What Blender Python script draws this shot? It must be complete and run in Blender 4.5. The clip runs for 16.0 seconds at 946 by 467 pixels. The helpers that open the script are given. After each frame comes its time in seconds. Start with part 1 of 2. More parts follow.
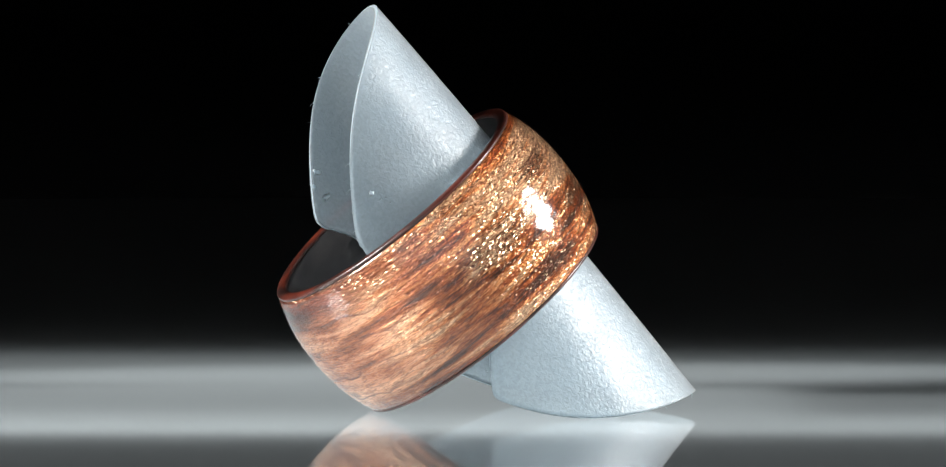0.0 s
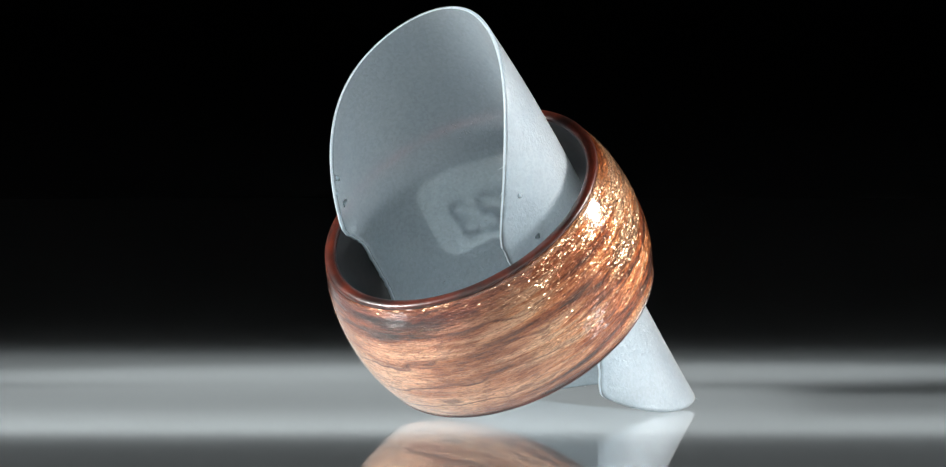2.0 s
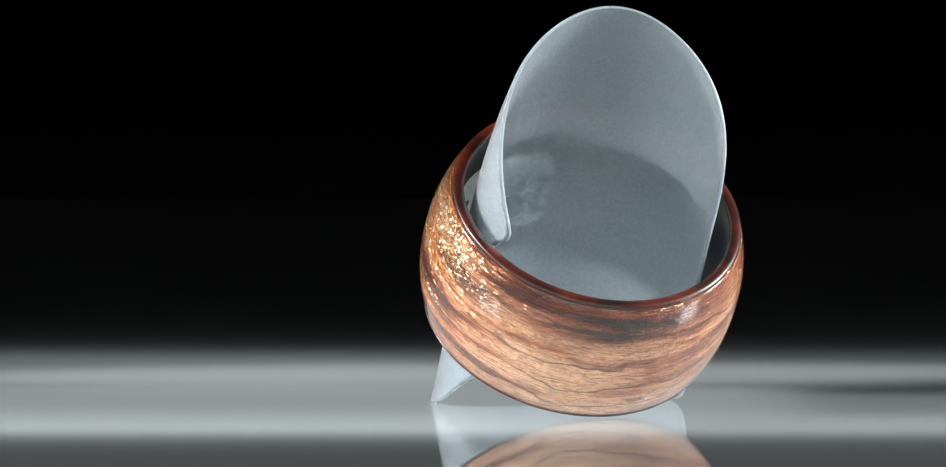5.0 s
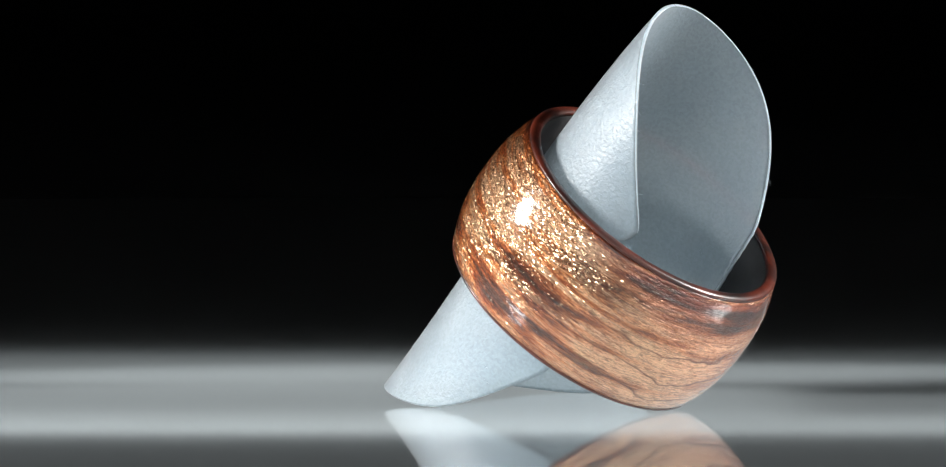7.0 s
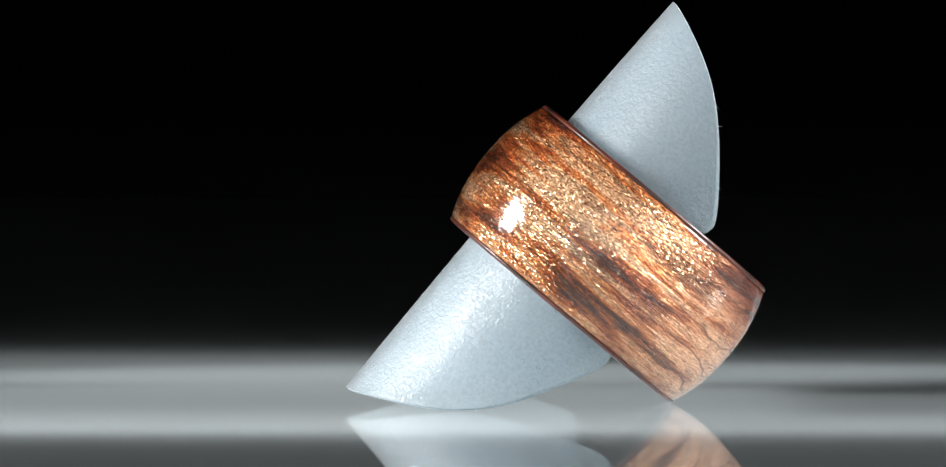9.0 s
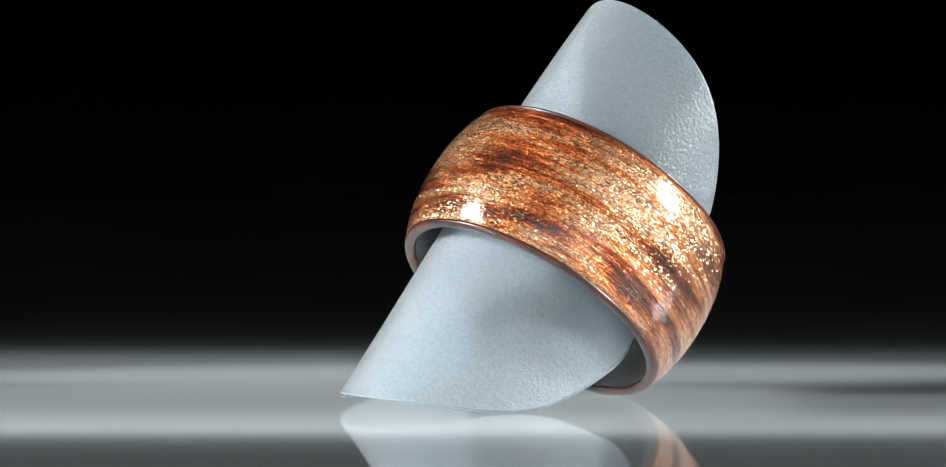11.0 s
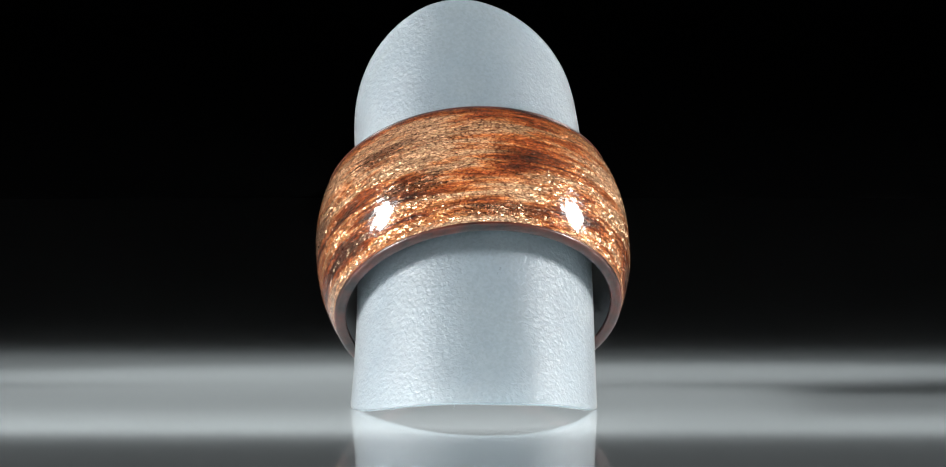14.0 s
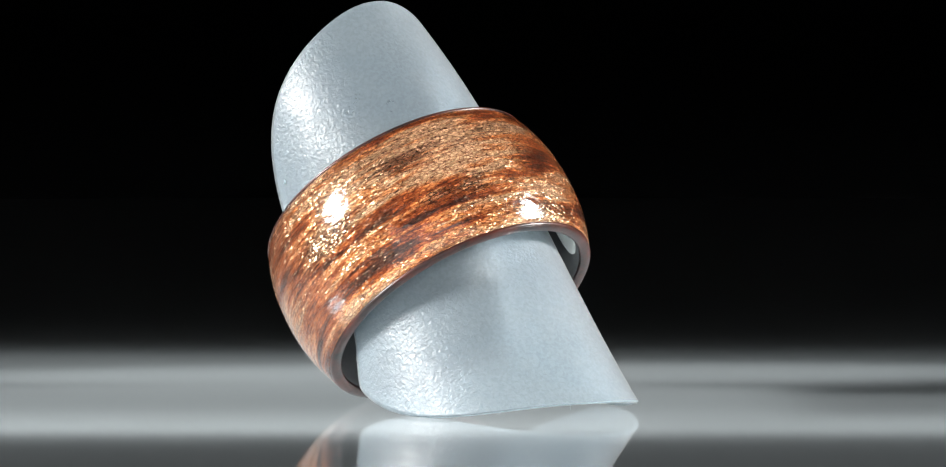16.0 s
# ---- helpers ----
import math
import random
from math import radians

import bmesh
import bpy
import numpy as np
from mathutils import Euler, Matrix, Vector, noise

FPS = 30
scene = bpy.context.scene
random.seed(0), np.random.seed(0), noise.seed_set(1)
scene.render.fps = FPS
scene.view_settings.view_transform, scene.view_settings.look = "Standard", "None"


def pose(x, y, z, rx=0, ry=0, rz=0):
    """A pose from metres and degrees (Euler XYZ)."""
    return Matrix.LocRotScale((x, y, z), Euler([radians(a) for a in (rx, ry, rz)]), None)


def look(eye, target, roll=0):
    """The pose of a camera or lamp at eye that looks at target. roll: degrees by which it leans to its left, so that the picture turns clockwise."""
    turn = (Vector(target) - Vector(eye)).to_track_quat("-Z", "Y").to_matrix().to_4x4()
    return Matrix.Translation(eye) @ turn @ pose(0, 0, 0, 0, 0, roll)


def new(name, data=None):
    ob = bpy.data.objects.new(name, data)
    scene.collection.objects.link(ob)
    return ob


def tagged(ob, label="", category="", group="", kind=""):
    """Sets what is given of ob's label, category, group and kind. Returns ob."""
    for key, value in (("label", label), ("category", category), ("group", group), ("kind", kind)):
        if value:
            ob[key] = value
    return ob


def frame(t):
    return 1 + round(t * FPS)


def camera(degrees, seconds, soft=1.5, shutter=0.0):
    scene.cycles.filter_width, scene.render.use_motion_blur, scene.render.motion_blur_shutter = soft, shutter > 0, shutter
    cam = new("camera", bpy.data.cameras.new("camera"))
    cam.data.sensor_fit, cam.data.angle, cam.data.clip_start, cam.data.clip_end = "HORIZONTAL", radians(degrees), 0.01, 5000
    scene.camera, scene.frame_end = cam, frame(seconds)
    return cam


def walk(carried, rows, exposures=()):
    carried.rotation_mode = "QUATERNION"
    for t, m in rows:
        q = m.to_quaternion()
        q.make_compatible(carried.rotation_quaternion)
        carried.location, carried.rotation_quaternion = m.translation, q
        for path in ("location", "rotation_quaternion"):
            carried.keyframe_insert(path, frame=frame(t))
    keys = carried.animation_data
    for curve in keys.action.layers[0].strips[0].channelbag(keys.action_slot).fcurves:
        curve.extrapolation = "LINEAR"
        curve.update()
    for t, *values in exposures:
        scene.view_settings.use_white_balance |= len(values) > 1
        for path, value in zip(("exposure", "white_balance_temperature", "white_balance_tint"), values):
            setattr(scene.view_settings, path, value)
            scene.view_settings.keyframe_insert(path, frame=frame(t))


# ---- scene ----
MM = 0.001
TURN, FACING = 18.689, 3.871  # degrees a second; the moment at which the ring leans straight at the camera

# the camera stands still
cam = camera(8.144, 16.0, soft=1.2)
EYE = (-3.533 * MM, -519.78 * MM, 43.162 * MM)
PITCH = 3.2613
STAND = pose(*EYE, 90 - PITCH, 0, 0)
walk(cam, [(0.0, STAND), (16.0, STAND)])

# ---- light: a dark studio, a soft lamp on either side, an added fill in front, added band lamps under the table ----
world = bpy.data.worlds.new("studio_dark")
scene.world = world
world.use_nodes = True
world.node_tree.nodes["Background"].inputs[0].default_value = (0.75, 0.85, 1.0, 1)
world.node_tree.nodes["Background"].inputs[1].default_value = 0.0002


def area(name, place, target, wide, high, watts, colour=(1, 1, 1), roll=0, shape="RECTANGLE"):
    data = bpy.data.lights.new(name, "AREA")
    data.shape, data.size, data.size_y = shape, wide, high
    data.energy, data.color = watts, colour
    ob = new(name, data)
    ob.matrix_world = look(place, target, roll)
    return ob


def toward(az, el, far):
    """A place seen from the ring: az from the camera's side, to its right."""
    a, e = radians(az), radians(el)
    return (far * math.sin(a) * math.cos(e), -far * math.cos(a) * math.cos(e), 0.012 + far * math.sin(e))


MIDDLE = (0, 0, 0.012)
area("key_lamp_west", toward(-79, 25, 0.42), MIDDLE, 0.115, 0.125, 3.5, (1.0, 0.98, 0.96), shape="ELLIPSE")
area("key_lamp_east", toward(89, 25, 0.42), MIDDLE, 0.11, 0.125, 3.4, (1.0, 0.98, 0.96), shape="ELLIPSE")
# added fill with no known source, brightens the sides that face the camera
area("added_front_fill", (0, -0.75, 0.20), MIDDLE, 0.9, 0.42, 2.0, (1.0, 0.99, 0.98))


def under(name, x0, x1, y0, y1, glow, lean=0.0, shape="RECTANGLE", depth=4.0):
    """An added lamp hidden close under the translucent table plate to draw a bright band, in millimetres across, away
    and down.
    """
    w, h = (x1 - x0) * MM, (y1 - y0) * MM
    x, y, z = (x0 + x1) / 2 * MM, (y0 + y1) / 2 * MM, -depth * MM
    ob = area(name, (x, y, z), (x, y, 1), w, h, glow * math.pi * w * h * (0.785 if shape == "ELLIPSE" else 1), (0.90, 0.985, 1.0), shape=shape)
    ob.matrix_world = pose(x, y, z, 180, 0, lean)


# added lamps, each shaped to imitate a light streak on the table
under("added_band_near", -80, 80, -90.0, -28.0, 0.20, depth=8)
under("added_band_front_west", -80, 8, -26.0, -11.4, 2.1, depth=7)
under("added_band_front_east", 8, 80, -26.0, -11.4, 1.6, depth=7)
under("added_band_middle_west", -80, 22, -11.0, 18.0, 0.98)
under("added_band_middle_east", 22, 80, -11.0, 12.5, 0.54, 3.0)
under("added_band_oval", -52, 46, 18.5, 43.0, 1.0, 5.0, "ELLIPSE", depth=6)
under("added_band_back_west", -80, -5, 21.0, 55.0, 0.58, depth=9)
under("added_band_back_east", -5, 80, 21.0, 57.0, 0.24, depth=9)


# ---- materials ----
def material(name):
    m = bpy.data.materials.new(name)
    m.use_nodes = True
    nt = m.node_tree
    nt.nodes.clear()
    return m, nt, nt.nodes.new("ShaderNodeOutputMaterial")


def node(nt, kind, links=(), **values):
    nd = nt.nodes.new(kind)
    for key, value in values.items():
        nd.inputs[key.replace("_", " ")].default_value = value
    for socket, source in links:
        nt.links.new(source, nd.inputs[socket])
    return nd


def grain(nt, scale, stretch, detail=4.0, rough=0.6, warp=0.0):
    """Noise in object space, drawn out by stretch on each axis."""
    co = node(nt, "ShaderNodeTexCoord")
    mp = node(nt, "ShaderNodeMapping", [("Vector", co.outputs["Object"])], Scale=stretch)
    return node(nt, "ShaderNodeTexNoise", [("Vector", mp.outputs[0])], Scale=scale, Detail=detail, Roughness=rough, Distortion=warp)


def ramp(nt, source, *stops):
    nd = nt.nodes.new("ShaderNodeValToRGB")
    while len(nd.color_ramp.elements) < len(stops):
        nd.color_ramp.elements.new(0.5)
    for el, (at, colour) in zip(nd.color_ramp.elements, stops):
        el.position = at
        el.color = (*colour, 1) if len(colour) == 3 else colour
    nt.links.new(source, nd.inputs[0])
    return nd


def grey(v):
    return (v, v, v)


def mat_table():
    m, nt, out = material("glossy_opal_acrylic")
    n = grain(nt, 60, (1, 1, 1), 3)
    r = ramp(nt, n.outputs[0], (0.3, grey(0.010)), (0.7, grey(0.016)))
    body = node(nt, "ShaderNodeBsdfTranslucent", Color=(0.80, 0.81, 0.82, 1))
    gloss = node(nt, "ShaderNodeBsdfGlossy", [("Roughness", r.outputs[0])])
    fres = node(nt, "ShaderNodeFresnel", IOR=1.63)
    top = node(nt, "ShaderNodeMixShader", [(0, fres.outputs[0]), (1, body.outputs[0]), (2, gloss.outputs[0])])
    nt.links.new(top.outputs[0], out.inputs[0])
    return m


def mat_clear():
    m, nt, out = material("clear_underside")
    b = node(nt, "ShaderNodeBsdfTransparent")
    nt.links.new(b.outputs[0], out.inputs[0])
    return m


def mixed_colour(nt, a, b, fac, blend="MIX"):
    nd = node(nt, "ShaderNodeMix")
    nd.data_type, nd.blend_type = "RGBA", blend
    nt.links.new(a, nd.inputs[6])
    nt.links.new(b, nd.inputs[7])
    if isinstance(fac, float):
        nd.inputs[0].default_value = fac
    else:
        nt.links.new(fac, nd.inputs[0])
    return nd.outputs[2]


def sums(nt, a, b, operation="ADD"):
    nd = node(nt, "ShaderNodeMath")
    nd.operation = operation
    for socket, v in zip(nd.inputs, (a, b)):
        if isinstance(v, (int, float)):
            socket.default_value = v
        else:
            nt.links.new(v, socket)
    return nd.outputs[0]


def mat_band():
    m, nt, out = material("foil_and_veneer_under_resin")
    b = node(nt, "ShaderNodeBsdfPrincipled", Coat_Weight=1.0, Coat_Roughness=0.12, Coat_IOR=1.5)
    wave = grain(nt, 420, (1, 1, 1.5), 2)
    skin = node(nt, "ShaderNodeBump", [("Height", wave.outputs[0])], Strength=0.35, Distance=0.0003)
    nt.links.new(skin.outputs[0], b.inputs["Coat Normal"])
    streak = grain(nt, 70, (1, 1, 12), 7, 0.64, 0.5)
    patch = grain(nt, 85, (1, 1, 1.8), 3, 0.55)
    crack = grain(nt, 200, (1, 1, 9), 5, 0.65, 0.9)
    vein = grain(nt, 560, (1, 1, 10), 4, 0.68, 0.6)
    cross = grain(nt, 1500, (2.2, 2.2, 1), 3, 0.65, 0.8)
    half = sums(nt, sums(nt, streak.outputs[0], 0.62, "MULTIPLY"), sums(nt, patch.outputs[0], 0.38, "MULTIPLY"))
    # foil on the high side of the ring, plain veneer on its low side
    co = node(nt, "ShaderNodeTexCoord")
    axes = node(nt, "ShaderNodeSeparateXYZ", [("Vector", co.outputs["Object"])])
    turn = sums(nt, sums(nt, axes.outputs[0], 60.0, "MULTIPLY"), sums(nt, patch.outputs[0], 1.4, "MULTIPLY"))
    side = ramp(nt, turn, (0.10, grey(0.0)), (0.75, grey(1.0))).outputs[0]
    foil = ramp(nt, half, (0.40, (0.09, 0.018, 0.007)), (0.45, (0.52, 0.11, 0.022)), (0.49, (0.94, 0.34, 0.105)), (0.545, (1.0, 0.62, 0.36)))
    wood = ramp(nt, half, (0.39, (0.09, 0.028, 0.013)), (0.45, (0.42, 0.13, 0.045)), (0.50, (0.66, 0.29, 0.150)), (0.57, (0.86, 0.46, 0.27)))
    tone = mixed_colour(nt, wood.outputs[0], foil.outputs[0], side)
    # thin dark fissures along the grain
    lines = ramp(nt, crack.outputs[0], (0.455, grey(1.0)), (0.480, (0.11, 0.025, 0.01)), (0.510, (0.11, 0.025, 0.01)), (0.53, grey(1.0)))
    fine = ramp(nt, vein.outputs[0], (0.34, (0.36, 0.11, 0.04)), (0.47, grey(1.0)))
    tone = mixed_colour(nt, tone, lines.outputs[0], sums(nt, sums(nt, side, 0.10, "MULTIPLY"), 0.42), "MULTIPLY")
    tone = mixed_colour(nt, tone, fine.outputs[0], sums(nt, sums(nt, side, -0.08, "MULTIPLY"), 0.48), "MULTIPLY")
    fibre = grain(nt, 1500, (1, 1, 6), 3, 0.65, 0.8)
    hairs = ramp(nt, fibre.outputs[0], (0.39, (0.32, 0.13, 0.07)), (0.49, grey(1.0)))
    tone = mixed_colour(nt, tone, hairs.outputs[0], 0.62, "MULTIPLY")
    # fine crackle in the foil
    mpc = node(nt, "ShaderNodeMapping", [("Vector", co.outputs["Object"])], Scale=(1, 1, 2.4))
    jag = node(nt, "ShaderNodeTexNoise", [("Vector", mpc.outputs[0])], Scale=1500, Detail=3)
    push = node(nt, "ShaderNodeVectorMath", [(0, jag.outputs["Color"])])
    push.operation, push.inputs[1].default_value = "MULTIPLY", (0.0007, 0.0007, 0.0007)
    bent = node(nt, "ShaderNodeVectorMath", [(0, mpc.outputs[0]), (1, push.outputs[0])])
    net = node(nt, "ShaderNodeTexVoronoi", [("Vector", bent.outputs[0])], Scale=1900)
    net.feature = "DISTANCE_TO_EDGE"
    gap = ramp(nt, net.outputs[0], (0.0, (0.22, 0.055, 0.018)), (0.14, grey(1.0)))
    tone = mixed_colour(nt, tone, gap.outputs[0], sums(nt, side, 0.85, "MULTIPLY"), "MULTIPLY")
    # long wavy seams between the veneer layers
    sway = grain(nt, 95, (1, 1, 2.0), 3, 0.5)
    seam = sums(nt, sums(nt, sums(nt, axes.outputs[2], 430.0, "MULTIPLY"), sums(nt, sway.outputs[0], 2.4, "MULTIPLY")), 1.0, "FRACT")
    dark = ramp(nt, seam, (0.465, grey(1.0)), (0.49, (0.13, 0.022, 0.007)), (0.51, (0.18, 0.035, 0.011)), (0.60, grey(1.0)))
    fade = sums(nt, sums(nt, side, -0.62, "MULTIPLY"), 1.0)
    tone = mixed_colour(nt, tone, dark.outputs[0], sums(nt, fade, ramp(nt, patch.outputs[0], (0.40, grey(0.25)), (0.54, grey(0.95))).outputs[0], "MULTIPLY"), "MULTIPLY")
    # places where the foil has broken away over dark wood: turn, height, half-length, half-height
    worn = None
    for deg, z, long, tall in ((-29, -1.8, 3.4, 1.5), (-41, 2.5, 3.0, 1.2), (10, -0.2, 2.2, 1.5), (8, -4.4, 5.0, 0.8), (-81, 0.4, 4.6, 1.5), (93, -0.8, 5.0, 1.4), (111, 2.7, 4.2, 1.1), (187, 4.0, 4.0, 0.8), (189, -3.4, 0.9, 0.4), (128, -3.6, 2.4, 0.6)):
        spot = node(nt, "ShaderNodeVectorMath", [(0, co.outputs["Object"])])
        spot.operation, spot.inputs[1].default_value = "SUBTRACT", (0.012 * math.cos(radians(deg)), 0.012 * math.sin(radians(deg)), z * MM)
        wide = node(nt, "ShaderNodeVectorMath", [(0, spot.outputs[0])])
        wide.operation, wide.inputs[1].default_value = "MULTIPLY", (1000 / long, 1000 / long, 1000 / tall)
        dist = node(nt, "ShaderNodeVectorMath", [(0, wide.outputs[0])])
        dist.operation = "LENGTH"
        worn = dist.outputs["Value"] if worn is None else sums(nt, worn, dist.outputs["Value"], "MINIMUM")
    ragged = sums(nt, worn, sums(nt, sums(nt, sums(nt, crack.outputs[0], vein.outputs[0]), 1.0, "SUBTRACT"), 2.2, "MULTIPLY"))
    bare = ramp(nt, ragged, (0.55, grey(0.78)), (1.1, grey(0.0))).outputs[0]
    soot = node(nt, "ShaderNodeRGB")
    soot.outputs[0].default_value = (0.15, 0.032, 0.012, 1)
    tone = mixed_colour(nt, tone, soot.outputs[0], bare, "MULTIPLY")
    # red-brown stained border under the resin
    away = sums(nt, axes.outputs[2], 0.0010)
    far = sums(nt, sums(nt, away, 100.0, "MULTIPLY"), sums(nt, sums(nt, streak.outputs[0], 0.5, "SUBTRACT"), 0.35, "MULTIPLY"))
    size = node(nt, "ShaderNodeMath", [(0, far)])
    size.operation = "ABSOLUTE"
    border = ramp(nt, size.outputs[0], (0.32, grey(1.0)), (0.54, (0.30, 0.10, 0.05)))
    tone = mixed_colour(nt, tone, border.outputs[0], sums(nt, sums(nt, side, -0.80, "MULTIPLY"), 0.92), "MULTIPLY")
    nt.links.new(tone, b.inputs["Base Color"])
    metal = ramp(nt, half, (0.40, grey(0.70)), (0.48, grey(1.0)))
    nt.links.new(sums(nt, metal.outputs[0], sums(nt, sums(nt, side, 0.60, "MULTIPLY"), 0.34), "MULTIPLY"), b.inputs["Metallic"])
    # crinkled foil: small facets that each face their own way
    mp = node(nt, "ShaderNodeMapping", [("Vector", co.outputs["Object"])], Scale=(1, 1, 2.6))
    wob = node(nt, "ShaderNodeTexNoise", [("Vector", mp.outputs[0])], Scale=900, Detail=2)
    shift = node(nt, "ShaderNodeVectorMath", [(0, wob.outputs["Color"])])
    shift.operation, shift.inputs[1].default_value = "MULTIPLY", (0.0003, 0.0003, 0.0003)
    at = node(nt, "ShaderNodeVectorMath", [(0, mp.outputs[0]), (1, shift.outputs[0])])
    cell = node(nt, "ShaderNodeTexVoronoi", [("Vector", at.outputs[0])], Scale=3900)
    off = node(nt, "ShaderNodeVectorMath", [(0, cell.outputs["Color"])])
    off.operation, off.inputs[1].default_value = "SUBTRACT", (0.5, 0.5, 0.5)
    amt = node(nt, "ShaderNodeVectorMath", [(0, off.outputs[0])])
    amt.operation = "SCALE"
    nt.links.new(sums(nt, sums(nt, side, 0.30, "MULTIPLY"), 0.22), amt.inputs["Scale"])
    crinkle = grain(nt, 1150, (1, 1, 3.2), 3, 0.6, 1.4)
    rel = sums(nt, sums(nt, vein.outputs[0], crack.outputs[0]), sums(nt, cross.outputs[0], 0.45, "MULTIPLY"))
    rel = sums(nt, rel, sums(nt, crinkle.outputs[0], sums(nt, sums(nt, side, 0.9, "MULTIPLY"), 0.2), "MULTIPLY"))
    bump = node(nt, "ShaderNodeBump", [("Height", rel)], Strength=0.9, Distance=0.00022)
    nrm = node(nt, "ShaderNodeVectorMath", [(0, bump.outputs[0]), (1, amt.outputs[0])])
    unit = node(nt, "ShaderNodeVectorMath", [(0, nrm.outputs[0])])
    unit.operation = "NORMALIZE"
    nt.links.new(unit.outputs[0], b.inputs["Normal"])
    rr = ramp(nt, patch.outputs[0], (0.3, grey(0.30)), (0.7, grey(0.42)))
    nt.links.new(rr.outputs[0], b.inputs["Roughness"])
    # loose bright flakes of foil among the fibres
    mp2 = node(nt, "ShaderNodeMapping", [("Vector", co.outputs["Object"])], Scale=(1, 1, 3.0))
    flake = node(nt, "ShaderNodeTexVoronoi", [("Vector", mp2.outputs[0])], Scale=5600)
    pick = node(nt, "ShaderNodeSeparateColor", [("Color", flake.outputs["Color"])])
    tip = node(nt, "ShaderNodeVectorMath", [(0, flake.outputs["Color"])])
    tip.operation, tip.inputs[1].default_value = "SUBTRACT", (0.5, 0.5, 0.5)
    geo = node(nt, "ShaderNodeNewGeometry")
    tilt = node(nt, "ShaderNodeVectorMath", [(0, geo.outputs["Normal"]), (1, tip.outputs[0])])
    face = node(nt, "ShaderNodeVectorMath", [(0, tilt.outputs[0])])
    face.operation = "NORMALIZE"
    shine = node(nt, "ShaderNodeBsdfGlossy", [("Normal", face.outputs[0])], Color=(1.0, 0.70, 0.43, 1), Roughness=0.27)
    few = ramp(nt, pick.outputs[2], (0.30, grey(0.0)), (0.70, grey(0.6)))
    zone = ramp(nt, half, (0.46, grey(0.12)), (0.52, grey(1.0)))
    amount = sums(nt, sums(nt, few.outputs[0], zone.outputs[0], "MULTIPLY"), sums(nt, sums(nt, side, 0.40, "MULTIPLY"), 0.24), "MULTIPLY")
    both = node(nt, "ShaderNodeMixShader", [(0, amount), (1, b.outputs[0]), (2, shine.outputs[0])])
    nt.links.new(both.outputs[0], out.inputs[0])
    return m


def mat_rim():
    m, nt, out = material("dark_red_resin_edge")
    n = grain(nt, 260, (1, 1, 4), 5)
    r = ramp(nt, n.outputs[0], (0.38, (0.012, 0.003, 0.002)), (0.62, (0.10, 0.015, 0.006)))
    rough = grain(nt, 700, (1, 1, 1), 3)
    bump = node(nt, "ShaderNodeBump", [("Height", rough.outputs[0])], Strength=0.6, Distance=0.00006)
    b = node(nt, "ShaderNodeBsdfPrincipled", [("Base Color", r.outputs[0]), ("Normal", bump.outputs[0]), ("Coat Normal", bump.outputs[0])], Roughness=0.4, Coat_Weight=0.5, Coat_Roughness=0.2)
    nt.links.new(b.outputs[0], out.inputs[0])
    return m


def mat_liner():
    m, nt, out = material("dark_grey_liner")
    n = grain(nt, 500, (1, 1, 2), 4)
    r = ramp(nt, n.outputs[0], (0.3, (0.016, 0.016, 0.017)), (0.7, (0.03, 0.029, 0.029)))
    b = node(nt, "ShaderNodeBsdfPrincipled", [("Base Color", r.outputs[0])], Roughness=0.35)
    nt.links.new(b.outputs[0], out.inputs[0])
    return m


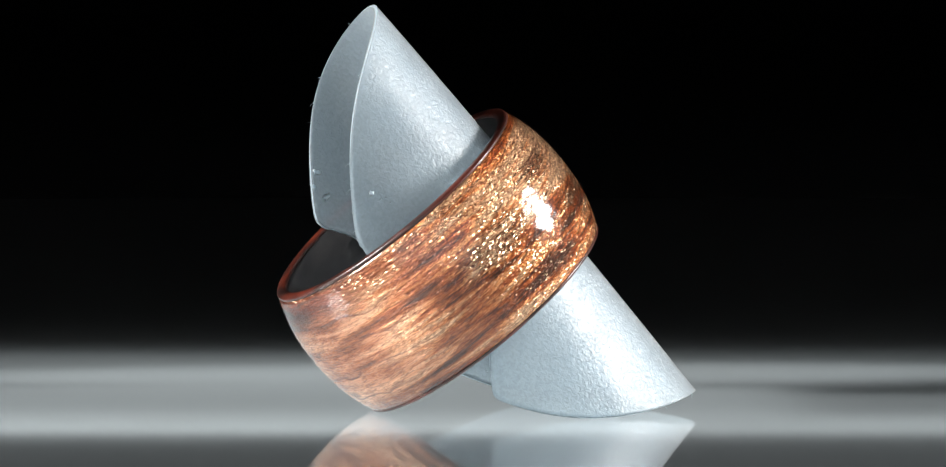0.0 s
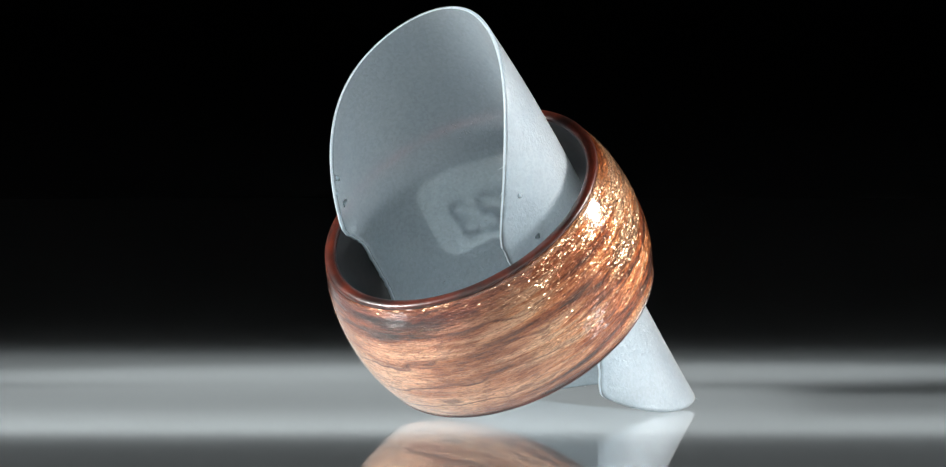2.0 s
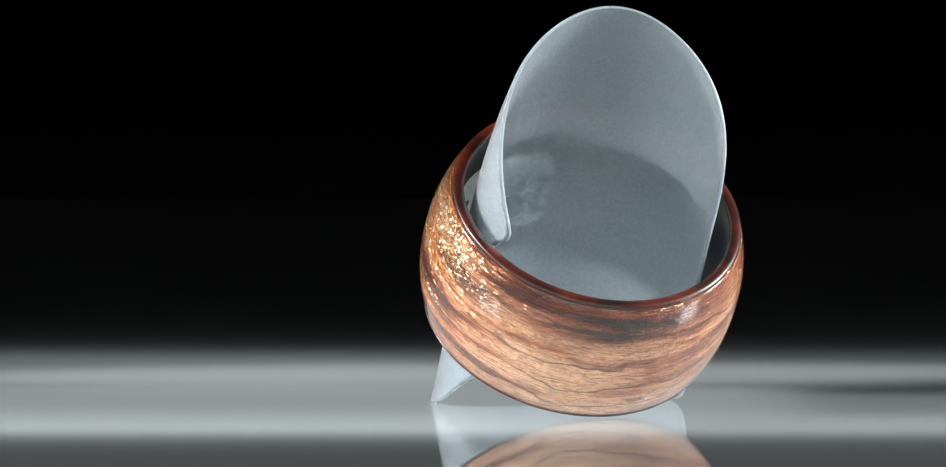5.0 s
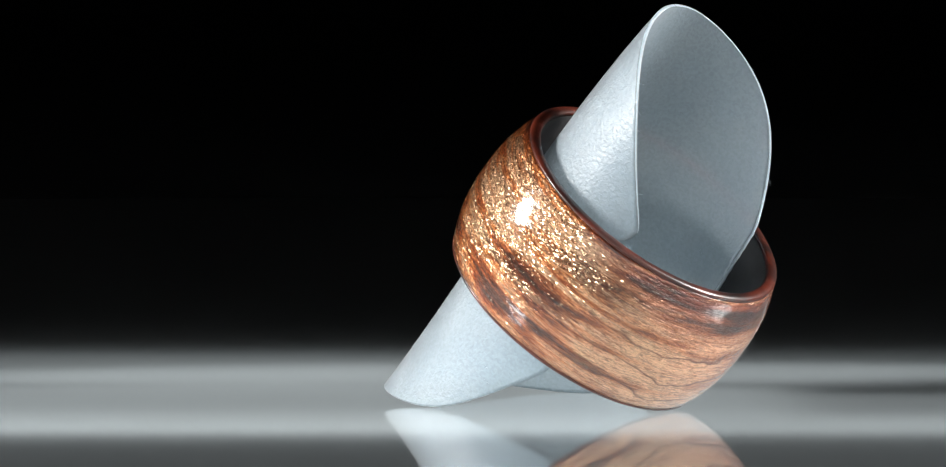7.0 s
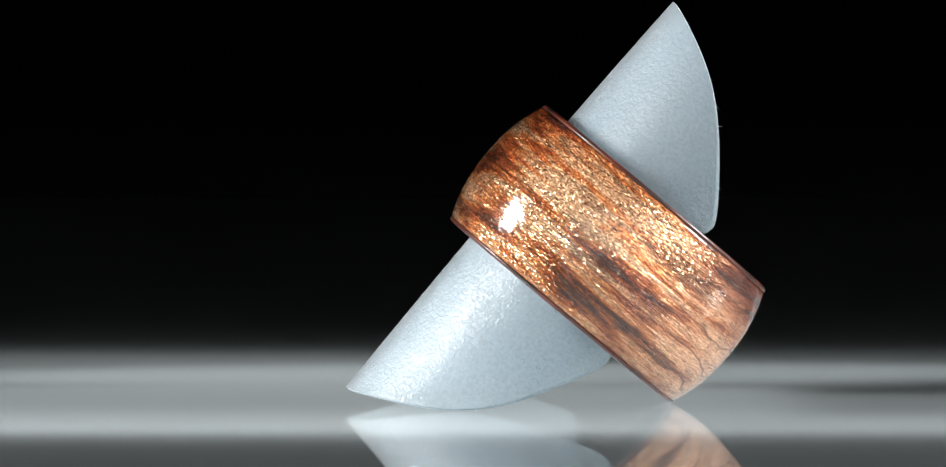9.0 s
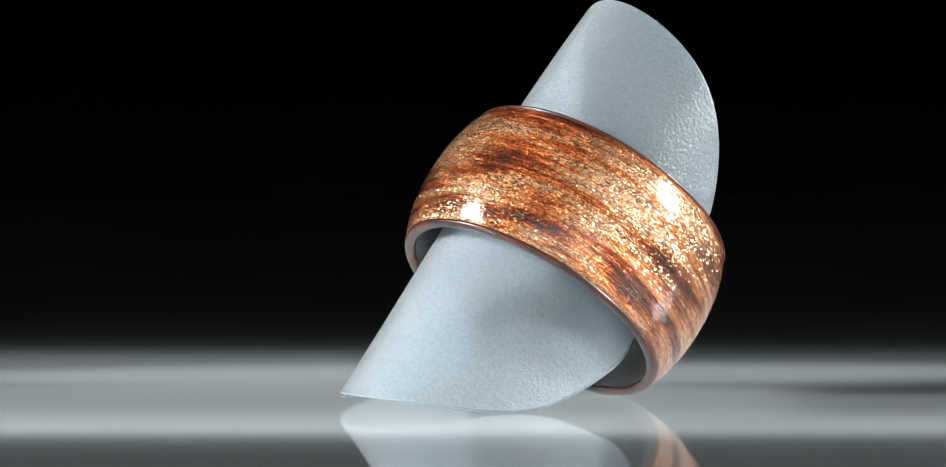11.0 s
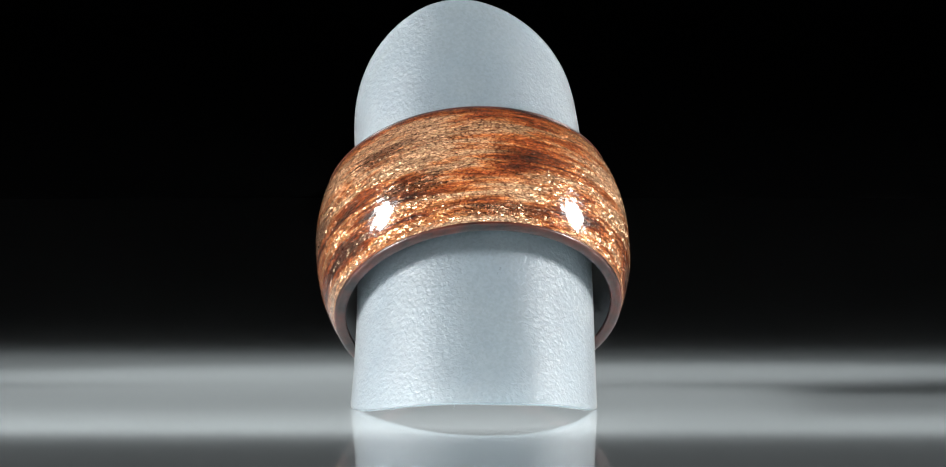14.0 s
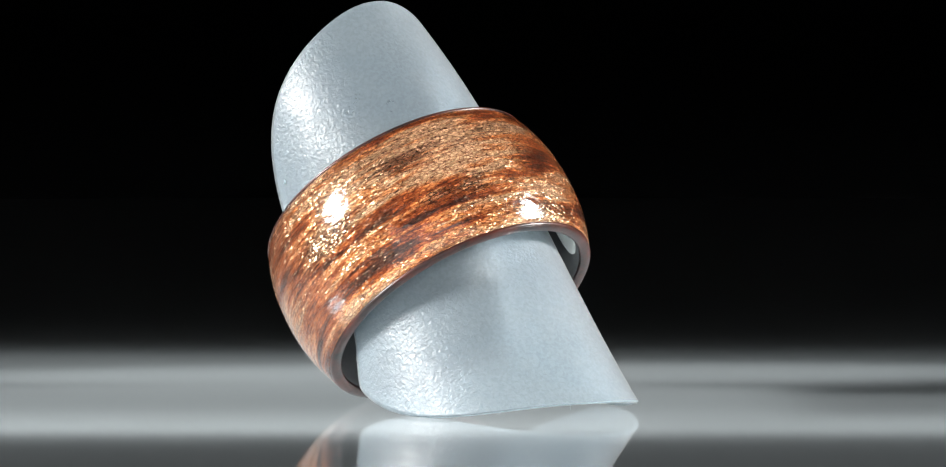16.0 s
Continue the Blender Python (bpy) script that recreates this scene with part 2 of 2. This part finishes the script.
def mat_sheet(name, clearness, glow_through):
    """Frosted film: it scatters bluish light, lets a blurred view through and has a pebbled gloss."""
    m, nt, out = material(name)
    haze = grain(nt, 140, (1, 1, 1), 4)
    dust = grain(nt, 5200, (1, 1, 1), 2, 0.6)
    pebble = grain(nt, 3500, (1, 1, 1), 1.5, 0.5, 0.6)
    wear = grain(nt, 260, (1, 1, 1), 3)
    deep = ramp(nt, wear.outputs[0], (0.35, grey(0.35)), (0.65, grey(1.0)))
    rough = node(nt, "ShaderNodeBump", [("Height", pebble.outputs[0]), ("Strength", deep.outputs[0])], Distance=0.00012)
    soft = node(nt, "ShaderNodeBump", [("Height", pebble.outputs[0])], Strength=0.35, Distance=0.00010)
    tint = ramp(nt, haze.outputs[0], (0.3, (0.61, 0.765, 0.875)), (0.7, (0.71, 0.85, 0.93)))
    speck = ramp(nt, dust.outputs[0], (0.66, grey(0.0)), (0.75, grey(0.5)))
    white = node(nt, "ShaderNodeRGB")
    white.outputs[0].default_value = (0.95, 0.97, 1.0, 1)
    tone = mixed_colour(nt, tint.outputs[0], white.outputs[0], speck.outputs[0])
    dif = node(nt, "ShaderNodeBsdfDiffuse", [("Color", tone), ("Normal", soft.outputs[0])])
    tra = node(nt, "ShaderNodeBsdfTranslucent", [("Normal", soft.outputs[0])], Color=(0.80, 0.90, 0.97, 1))
    body = node(nt, "ShaderNodeMixShader", [(1, dif.outputs[0]), (2, tra.outputs[0])], Fac=glow_through)
    clear = node(nt, "ShaderNodeBsdfRefraction", [("Normal", soft.outputs[0])], Color=(0.95, 0.985, 1.0, 1), Roughness=0.10, IOR=1.4)
    # the frosting lies thicker in the hollows of the pebbled skin
    frost = ramp(nt, pebble.outputs[0], (0.33, grey(clearness * 1.03)), (0.67, grey(clearness * 0.97)))
    mist = node(nt, "ShaderNodeMixShader", [(0, frost.outputs[0]), (1, body.outputs[0]), (2, clear.outputs[0])])
    sharp = node(nt, "ShaderNodeBsdfGlossy", [("Normal", rough.outputs[0])], Roughness=0.26)
    broad = node(nt, "ShaderNodeBsdfGlossy", [("Normal", rough.outputs[0])], Roughness=0.46)
    gloss = node(nt, "ShaderNodeMixShader", [(1, sharp.outputs[0]), (2, broad.outputs[0])], Fac=0.5)
    fres = node(nt, "ShaderNodeFresnel", IOR=1.5)
    top = node(nt, "ShaderNodeMixShader", [(0, fres.outputs[0]), (1, mist.outputs[0]), (2, gloss.outputs[0])])
    nt.links.new(top.outputs[0], out.inputs[0])
    return m


def mat_plain(name, colour, rough=0.6):
    m, nt, out = material(name)
    n = grain(nt, 700, (1, 1, 1), 3)
    r = ramp(nt, n.outputs[0], (0.3, tuple(c * 0.9 for c in colour)), (0.7, colour))
    b = node(nt, "ShaderNodeBsdfPrincipled", [("Base Color", r.outputs[0])], Roughness=rough)
    nt.links.new(b.outputs[0], out.inputs[0])
    return m


TABLE, BAND, RIM, LINER, SHEET = mat_table(), mat_band(), mat_rim(), mat_liner(), mat_sheet("frosted_plastic", 0.70, 0.30)
# denser copy of the film, its whiteness imitates light piped to the cut edge
CUT = mat_sheet("cut_plastic_edge", 0.05, 0.55)
PAPER = mat_plain("sticker_paper", (0.90, 0.89, 0.85))
INK = mat_plain("pencil_ink", (0.03, 0.03, 0.035))
ABSORBER = mat_plain("black_absorber", (0.002, 0.002, 0.0025), 0.9)


# ---- mesh helpers ----
def part(name, bm, mat, parent=None, label=""):
    me = bpy.data.meshes.new(name)
    bmesh.ops.recalc_face_normals(bm, faces=bm.faces)
    bm.to_mesh(me)
    bm.free()
    for poly in me.polygons:
        poly.use_smooth = True
    me.materials.append(mat)
    ob = new(name, me)
    ob.parent = parent
    return tagged(ob, label)


def grid(bm, points, close_u=False, close_v=False):
    """Quads over rows of points."""
    vs = [[bm.verts.new(c) for c in row] for row in points]
    nu, nv = len(vs), len(vs[0])
    for i in range(nu if close_u else nu - 1):
        for j in range(nv if close_v else nv - 1):
            bm.faces.new((vs[i][j], vs[(i + 1) % nu][j], vs[(i + 1) % nu][(j + 1) % nv], vs[i][(j + 1) % nv]))
    return vs


def smoothstep(a, b, x):
    k = min(1, max(0, (x - a) / (b - a)))
    return k * k * (3 - 2 * k)


# ---- the setting ----
def slab(name, x0, x1, y0, y1, z0, z1, mat, label, category):
    bm = bmesh.new()
    bmesh.ops.create_cube(bm, size=1, matrix=Matrix.Translation(((x0 + x1) / 2, (y0 + y1) / 2, (z0 + z1) / 2)) @ Matrix.Diagonal((x1 - x0, y1 - y0, z1 - z0, 1)))
    ob = part(name, bm, mat)
    for poly in ob.data.polygons:
        poly.use_smooth = False
    return tagged(ob, label, category, kind="structure")


TOP = slab("table_top", -0.6, 0.6, -0.45, 1.3, -0.0015, 0, TABLE, "glossy opal acrylic table top, its light bands made by added lamps underneath", "table top")
# clear underside lets the added band lamps reach the plate
TOP.data.materials.append(mat_clear())
for poly in TOP.data.polygons:
    poly.material_index = 0 if poly.normal.z > 0.5 else 1
# unseen slab, added to swallow lamp light that passes through the plate
slab("added_absorber", -0.6, 0.6, -0.45, 1.3, -0.08, -0.04, ABSORBER, "unseen black slab added under the acrylic top to absorb light", "table base")

# ---- the ring, in its own frame: its axis is z, x points up to its high side ----
TILT, AZ = 39.947, -2.665
CENTRE = Vector((2.378, -7.377, 11.744)) * MM
_t, _a = radians(TILT), radians(AZ)
_d = Vector((math.sin(_a), -math.cos(_a), 0))
AXIS = math.sin(_t) * _d + Vector((0, 0, math.cos(_t)))
HIGH = -math.cos(_t) * _d + Vector((0, 0, math.sin(_t)))
SIDE = AXIS.cross(HIGH)
FRAME = Matrix(((HIGH.x, SIDE.x, AXIS.x, CENTRE.x), (HIGH.y, SIDE.y, AXIS.y, CENTRE.y), (HIGH.z, SIDE.z, AXIS.z, CENTRE.z), (0, 0, 0, 1)))
R_MID, R_EDGE, HALF, R_IN = 12.452, 11.224, 5.919, 10.45


def turned(profile, steps=256):
    """A closed profile of (radius, height) in millimetres turned round z."""
    bm = bmesh.new()
    pts = []
    for i in range(steps):
        a = 2 * math.pi * i / steps
        pts.append([Vector((r * math.cos(a), r * math.sin(a), z)) * MM for r, z in profile])
    grid(bm, pts, close_u=True, close_v=True)
    return bm


def band_radius(z):
    return R_EDGE + (R_MID - R_EDGE) * (1 - abs(z / HALF) ** 2.3)


def build_ring():
    root = new("finger_ring")
    tagged(root, "domed finger ring of copper foil and wood in clear resin", "ring")
    zs = [-HALF + 0.35 + (2 * HALF - 0.7) * i / 40 for i in range(41)]
    outer = [(band_radius(z), z) for z in zs]
    body = part("band", turned(outer + [(R_IN + 0.2, zs[-1]), (R_IN + 0.2, zs[0])]), BAND, root, "copper foil and wood fibres under glossy resin")
    body.matrix_local = FRAME
    for sign in (1, -1):
        edge, r0 = sign * (HALF - 0.35), band_radius(HALF - 0.35)
        prof = [(r0, edge)]
        for k in range(1, 8):
            a = k / 8 * math.pi
            prof.append(((r0 + R_IN) / 2 + (r0 - R_IN) / 2 * math.cos(a), edge + sign * 0.35 * math.sin(a) ** 0.6))
        prof.append((R_IN, edge))
        rim = part("rim", turned(prof), RIM, root, "dark red rounded resin edge")
        rim.matrix_local = FRAME
    liner = part("liner", turned([(R_IN + 0.19, HALF - 0.36), (R_IN + 0.19, -HALF + 0.36), (R_IN, -HALF + 0.36), (R_IN, HALF - 0.36)]), LINER, root, "dark grey smooth inner sleeve")
    liner.matrix_local = FRAME
    # price sticker on the inner wall, with a hand-stamped number, upside down to the high side
    tag_r = R_IN - 0.05
    bm = bmesh.new()
    fronts, backs = [], []
    wide, tall, corner = 12.0, 7.6, 1.6
    for i in range(49):
        u = i / 48 * wide
        e = max(0, corner - u, u - (wide - corner))
        inset = corner - math.sqrt(max(0, corner ** 2 - e ** 2))
        mid = -1.9 + 0.9 * u / wide
        row = []
        for j in range(9):
            v = mid + (tall / 2 - inset) * (j / 4 - 1)
            row.append((radians(-3) + u / tag_r, v))
        fronts.append([Vector((tag_r * math.cos(a), tag_r * math.sin(a), v)) * MM for a, v in row])
        backs.append([Vector(((tag_r + 0.045) * math.cos(a), (tag_r + 0.045) * math.sin(a), v)) * MM for a, v in row])
    fa, ba = grid(bm, fronts), grid(bm, backs)
    for i in range(48):
        for j in (0, 8):
            bm.faces.new((fa[i][j], fa[i + 1][j], ba[i + 1][j], ba[i][j]))
    for i in (0, 48):
        for j in range(8):
            bm.faces.new((fa[i][j], fa[i][j + 1], ba[i][j + 1], ba[i][j]))
    sticker = part("price_sticker", bm, PAPER, root, "white paper sticker with rounded corners")
    sticker.matrix_local = FRAME
    for digit, at, up, lean in (("2", 1.0, -2.15, 2), ("9", 13.5, -2.25, -3), ("4", 24.5, -2.35, 3), ("5", 36.0, -2.2, -2), ("3", 48.0, -1.9, 4)):
        font = bpy.data.curves.new("digit", "FONT")
        font.body, font.size, font.align_x, font.align_y, font.offset = digit, 5.6, "CENTER", "CENTER", 0.10
        font.resolution_u = 4
        holder = bpy.data.objects.new("digit", font)
        me = bpy.data.meshes.new_from_object(holder)
        bpy.data.objects.remove(holder)
        ob = new("digit", me)
        r = tag_r - 0.03
        turn = Matrix.Rotation(radians(lean), 2)
        for v in me.vertices:
            q = turn @ Vector((v.co.x * 0.72, v.co.y))
            a = radians(at) + q.x / r
            v.co = Vector((r * math.cos(a), r * math.sin(a), up - q.y)) * MM
        me.materials.append(INK)
        ob.parent = sticker
    return root


RING = build_ring()


# ---- the rolled plastic sheet ----
# its outline: end, growth and power at the top and at the foot, then the long edge and how it widens
REACH = {1: (18.40, 37.3, 0.4680, 21.40, 39.0, 0.4307, 106.33, 11.04, 3.28, 6.77, 15.60, -0.52, -6.97),
         -1: (18.40, 51.2, 0.3470, 21.40, 29.9, 0.5224, 98.01, 22.21, -5.42, 1.00, 14.09, -5.03, -10.36)}
# its curl: each wave round the roll, as a cubic of the height
CURL = ((9.3366, -0.1693, -0.1165, -0.2148), (-0.3647, 0.3360, -0.3841, -0.5483), (-0.0043, 1.0347, -0.8129, -0.2372),
        (0.0642, 0.0224, -0.0979, 0.4547), (0.0974, -0.4367, 0.3243, 0.1956), (0.0022, -0.2825, 0.3713, 0.1866), (-0.1255, 0.1222, -0.0128, -0.2858))


def sheet_reach(s, side):
    """How far round, in degrees, the sheet goes at the height s (mm) on the side +1 or -1."""
    t0, tk, tn, l0, lk, ln, base, a1, p1, q1, a2, p2, q2 = REACH[side]
    top, low = tk * max(1e-6, t0 - s) ** tn, lk * max(1e-6, s + l0) ** ln
    edge = base + a1 * smoothstep(p1, q1, s) + a2 * smoothstep(p2, q2, s)
    edge += 0.9 * noise.noise((s * 2.3, side * 5.0, 0.0)) + 0.5 * noise.noise((s * 9.0, side * 5.0, 3.0))
    least, k = min(top, low, edge), 90.0
    return least * ((top / least) ** -k + (low / least) ** -k + (edge / least) ** -k) ** (-1 / k)


def sheet_point(s, deg, inset):
    """A point of the curled sheet, from the distance of its tangent at the turn deg."""
    a, u = radians(deg), s / 20
    w = [c0 + c1 * u + c2 * u * u + c3 * u ** 3 for c0, c1, c2, c3 in CURL]
    h, dh = w[0] - inset, 0.0
    for n in (1, 2, 3):
        c, d = math.cos(n * a), math.sin(n * a)
        h += w[2 * n - 1] * c + w[2 * n] * d
        dh += n * (w[2 * n] * c - w[2 * n - 1] * d)
    return Vector((h * math.cos(a) - dh * math.sin(a), h * math.sin(a) + dh * math.cos(a), s)) * MM


def build_sheet():
    root = new("plastic_sheet")
    tagged(root, "curled translucent frosted plastic sheet holding up the ring", "plastic sheet")
    head, foot = max(REACH[1][0], REACH[-1][0]), -max(REACH[1][3], REACH[-1][3])
    ss = [head - (head - 9.2) * (i / 44) ** 2.4 for i in range(45)]
    ss += [9.2 - 19.2 * i / 60 for i in range(1, 61)]
    ss += [foot - (foot + 10.0) * ((44 - i) / 44) ** 2.4 for i in range(1, 45)]
    thick, cols = 0.28, 80
    rows_out, rows_in = [], []
    for s in ss:
        hi, lo = sheet_reach(s, 1), -sheet_reach(s, -1)
        rows_out.append([sheet_point(s, lo + (hi - lo) * j / cols, 0) for j in range(cols + 1)])
        rows_in.append([sheet_point(s, lo + (hi - lo) * j / cols, thick) for j in range(cols + 1)])
    bm = bmesh.new()
    low = min((FRAME @ c).z for row in rows_out + rows_in for c in row)
    a, b = grid(bm, rows_out), grid(bm, rows_in)
    for i in range(len(ss) - 1):
        for j in (0, cols):
            cut = bm.faces.new((a[i][j], a[i + 1][j], b[i + 1][j], b[i][j]))
            cut.material_index = 1
    for i in (0, len(ss) - 1):
        for j in range(cols):
            bm.faces.new((a[i][j], a[i][j + 1], b[i][j + 1], b[i][j]))
    bmesh.ops.remove_doubles(bm, verts=bm.verts, dist=0.000002)
    film = part("film", bm, SHEET, root)
    film.data.materials.append(CUT)
    stand = Matrix.Translation((0, 0, -low)) @ FRAME
    film.matrix_local = stand
    # loose plastic hairs left along the cut edge
    rng = random.Random(5)
    for s, side in ((17.6, 1), (16.2, -1), (14.0, 1), (11.8, -1), (9.2, 1), (8.6, -1), (7.4, -1), (12.9, 1), (-20.4, 1), (-19.0, -1), (-20.8, -1), (-16.0, 1), (15.3, 1), (10.2, -1)):
        deg = side * sheet_reach(s, side)
        base = sheet_point(s, deg, thick / 2)
        out = (sheet_point(s, deg + side * 2, thick / 2) - base).normalized() + Vector((0, 0, 0.9 if s > 0 else -0.9))
        out = (out.normalized() + Vector([rng.uniform(-0.5, 0.5) for _ in range(3)])).normalized()
        bend = Vector([rng.uniform(-1, 1) for _ in range(3)]).cross(out) * 0.8
        reach, fat = rng.uniform(0.18, 0.5) * MM, 0.022 * MM
        u = out.orthogonal().normalized()
        v = out.cross(u)
        rings = []
        for k in range(6):
            f = k / 5
            mid = base + out * reach * f + bend * reach * f * f
            rings.append([mid + (u * math.cos(a) + v * math.sin(a)) * fat * (1 - 0.8 * f) for a in (0, 1.57, 3.14, 4.71)])
        hb = bmesh.new()
        grid(hb, rings, close_v=True)
        burr = part("burr", hb, CUT, root, "fine white plastic hair")
        burr.matrix_local = stand
    # small crumbs of plastic stuck to the film near its cut edge
    for s, deg, size in ((9.6, 99, 0.22), (7.6, 104, 0.26), (8.9, 106, 0.14), (5.2, -103, 0.2), (9.0, -101, 0.17)):
        cb = bmesh.new()
        bmesh.ops.create_icosphere(cb, subdivisions=2, radius=size * MM)
        inset = thick + 0.03 if deg > 0 else -0.03
        at = sheet_point(s, deg, inset)
        away = Vector((math.cos(radians(deg)), math.sin(radians(deg)), 0))
        for vert in cb.verts:
            q = vert.co * (1 + 1.5 * noise.noise(vert.co * 6000 + Vector((s, deg, 0))))
            vert.co = at + q - away * q.dot(away) * 0.88
        crumb = part("crumb", cb, CUT, root, "tiny white plastic crumb")
        crumb.matrix_local = stand
    return root


ROLL = build_sheet()


def motions():
    rows = []
    for i in range(65):
        t = i * 0.25
        rows.append((t, pose(0, 0, 0, 0, 0, TURN * (t - FACING))))
    walk(RING, rows)
    walk(ROLL, rows)


motions()
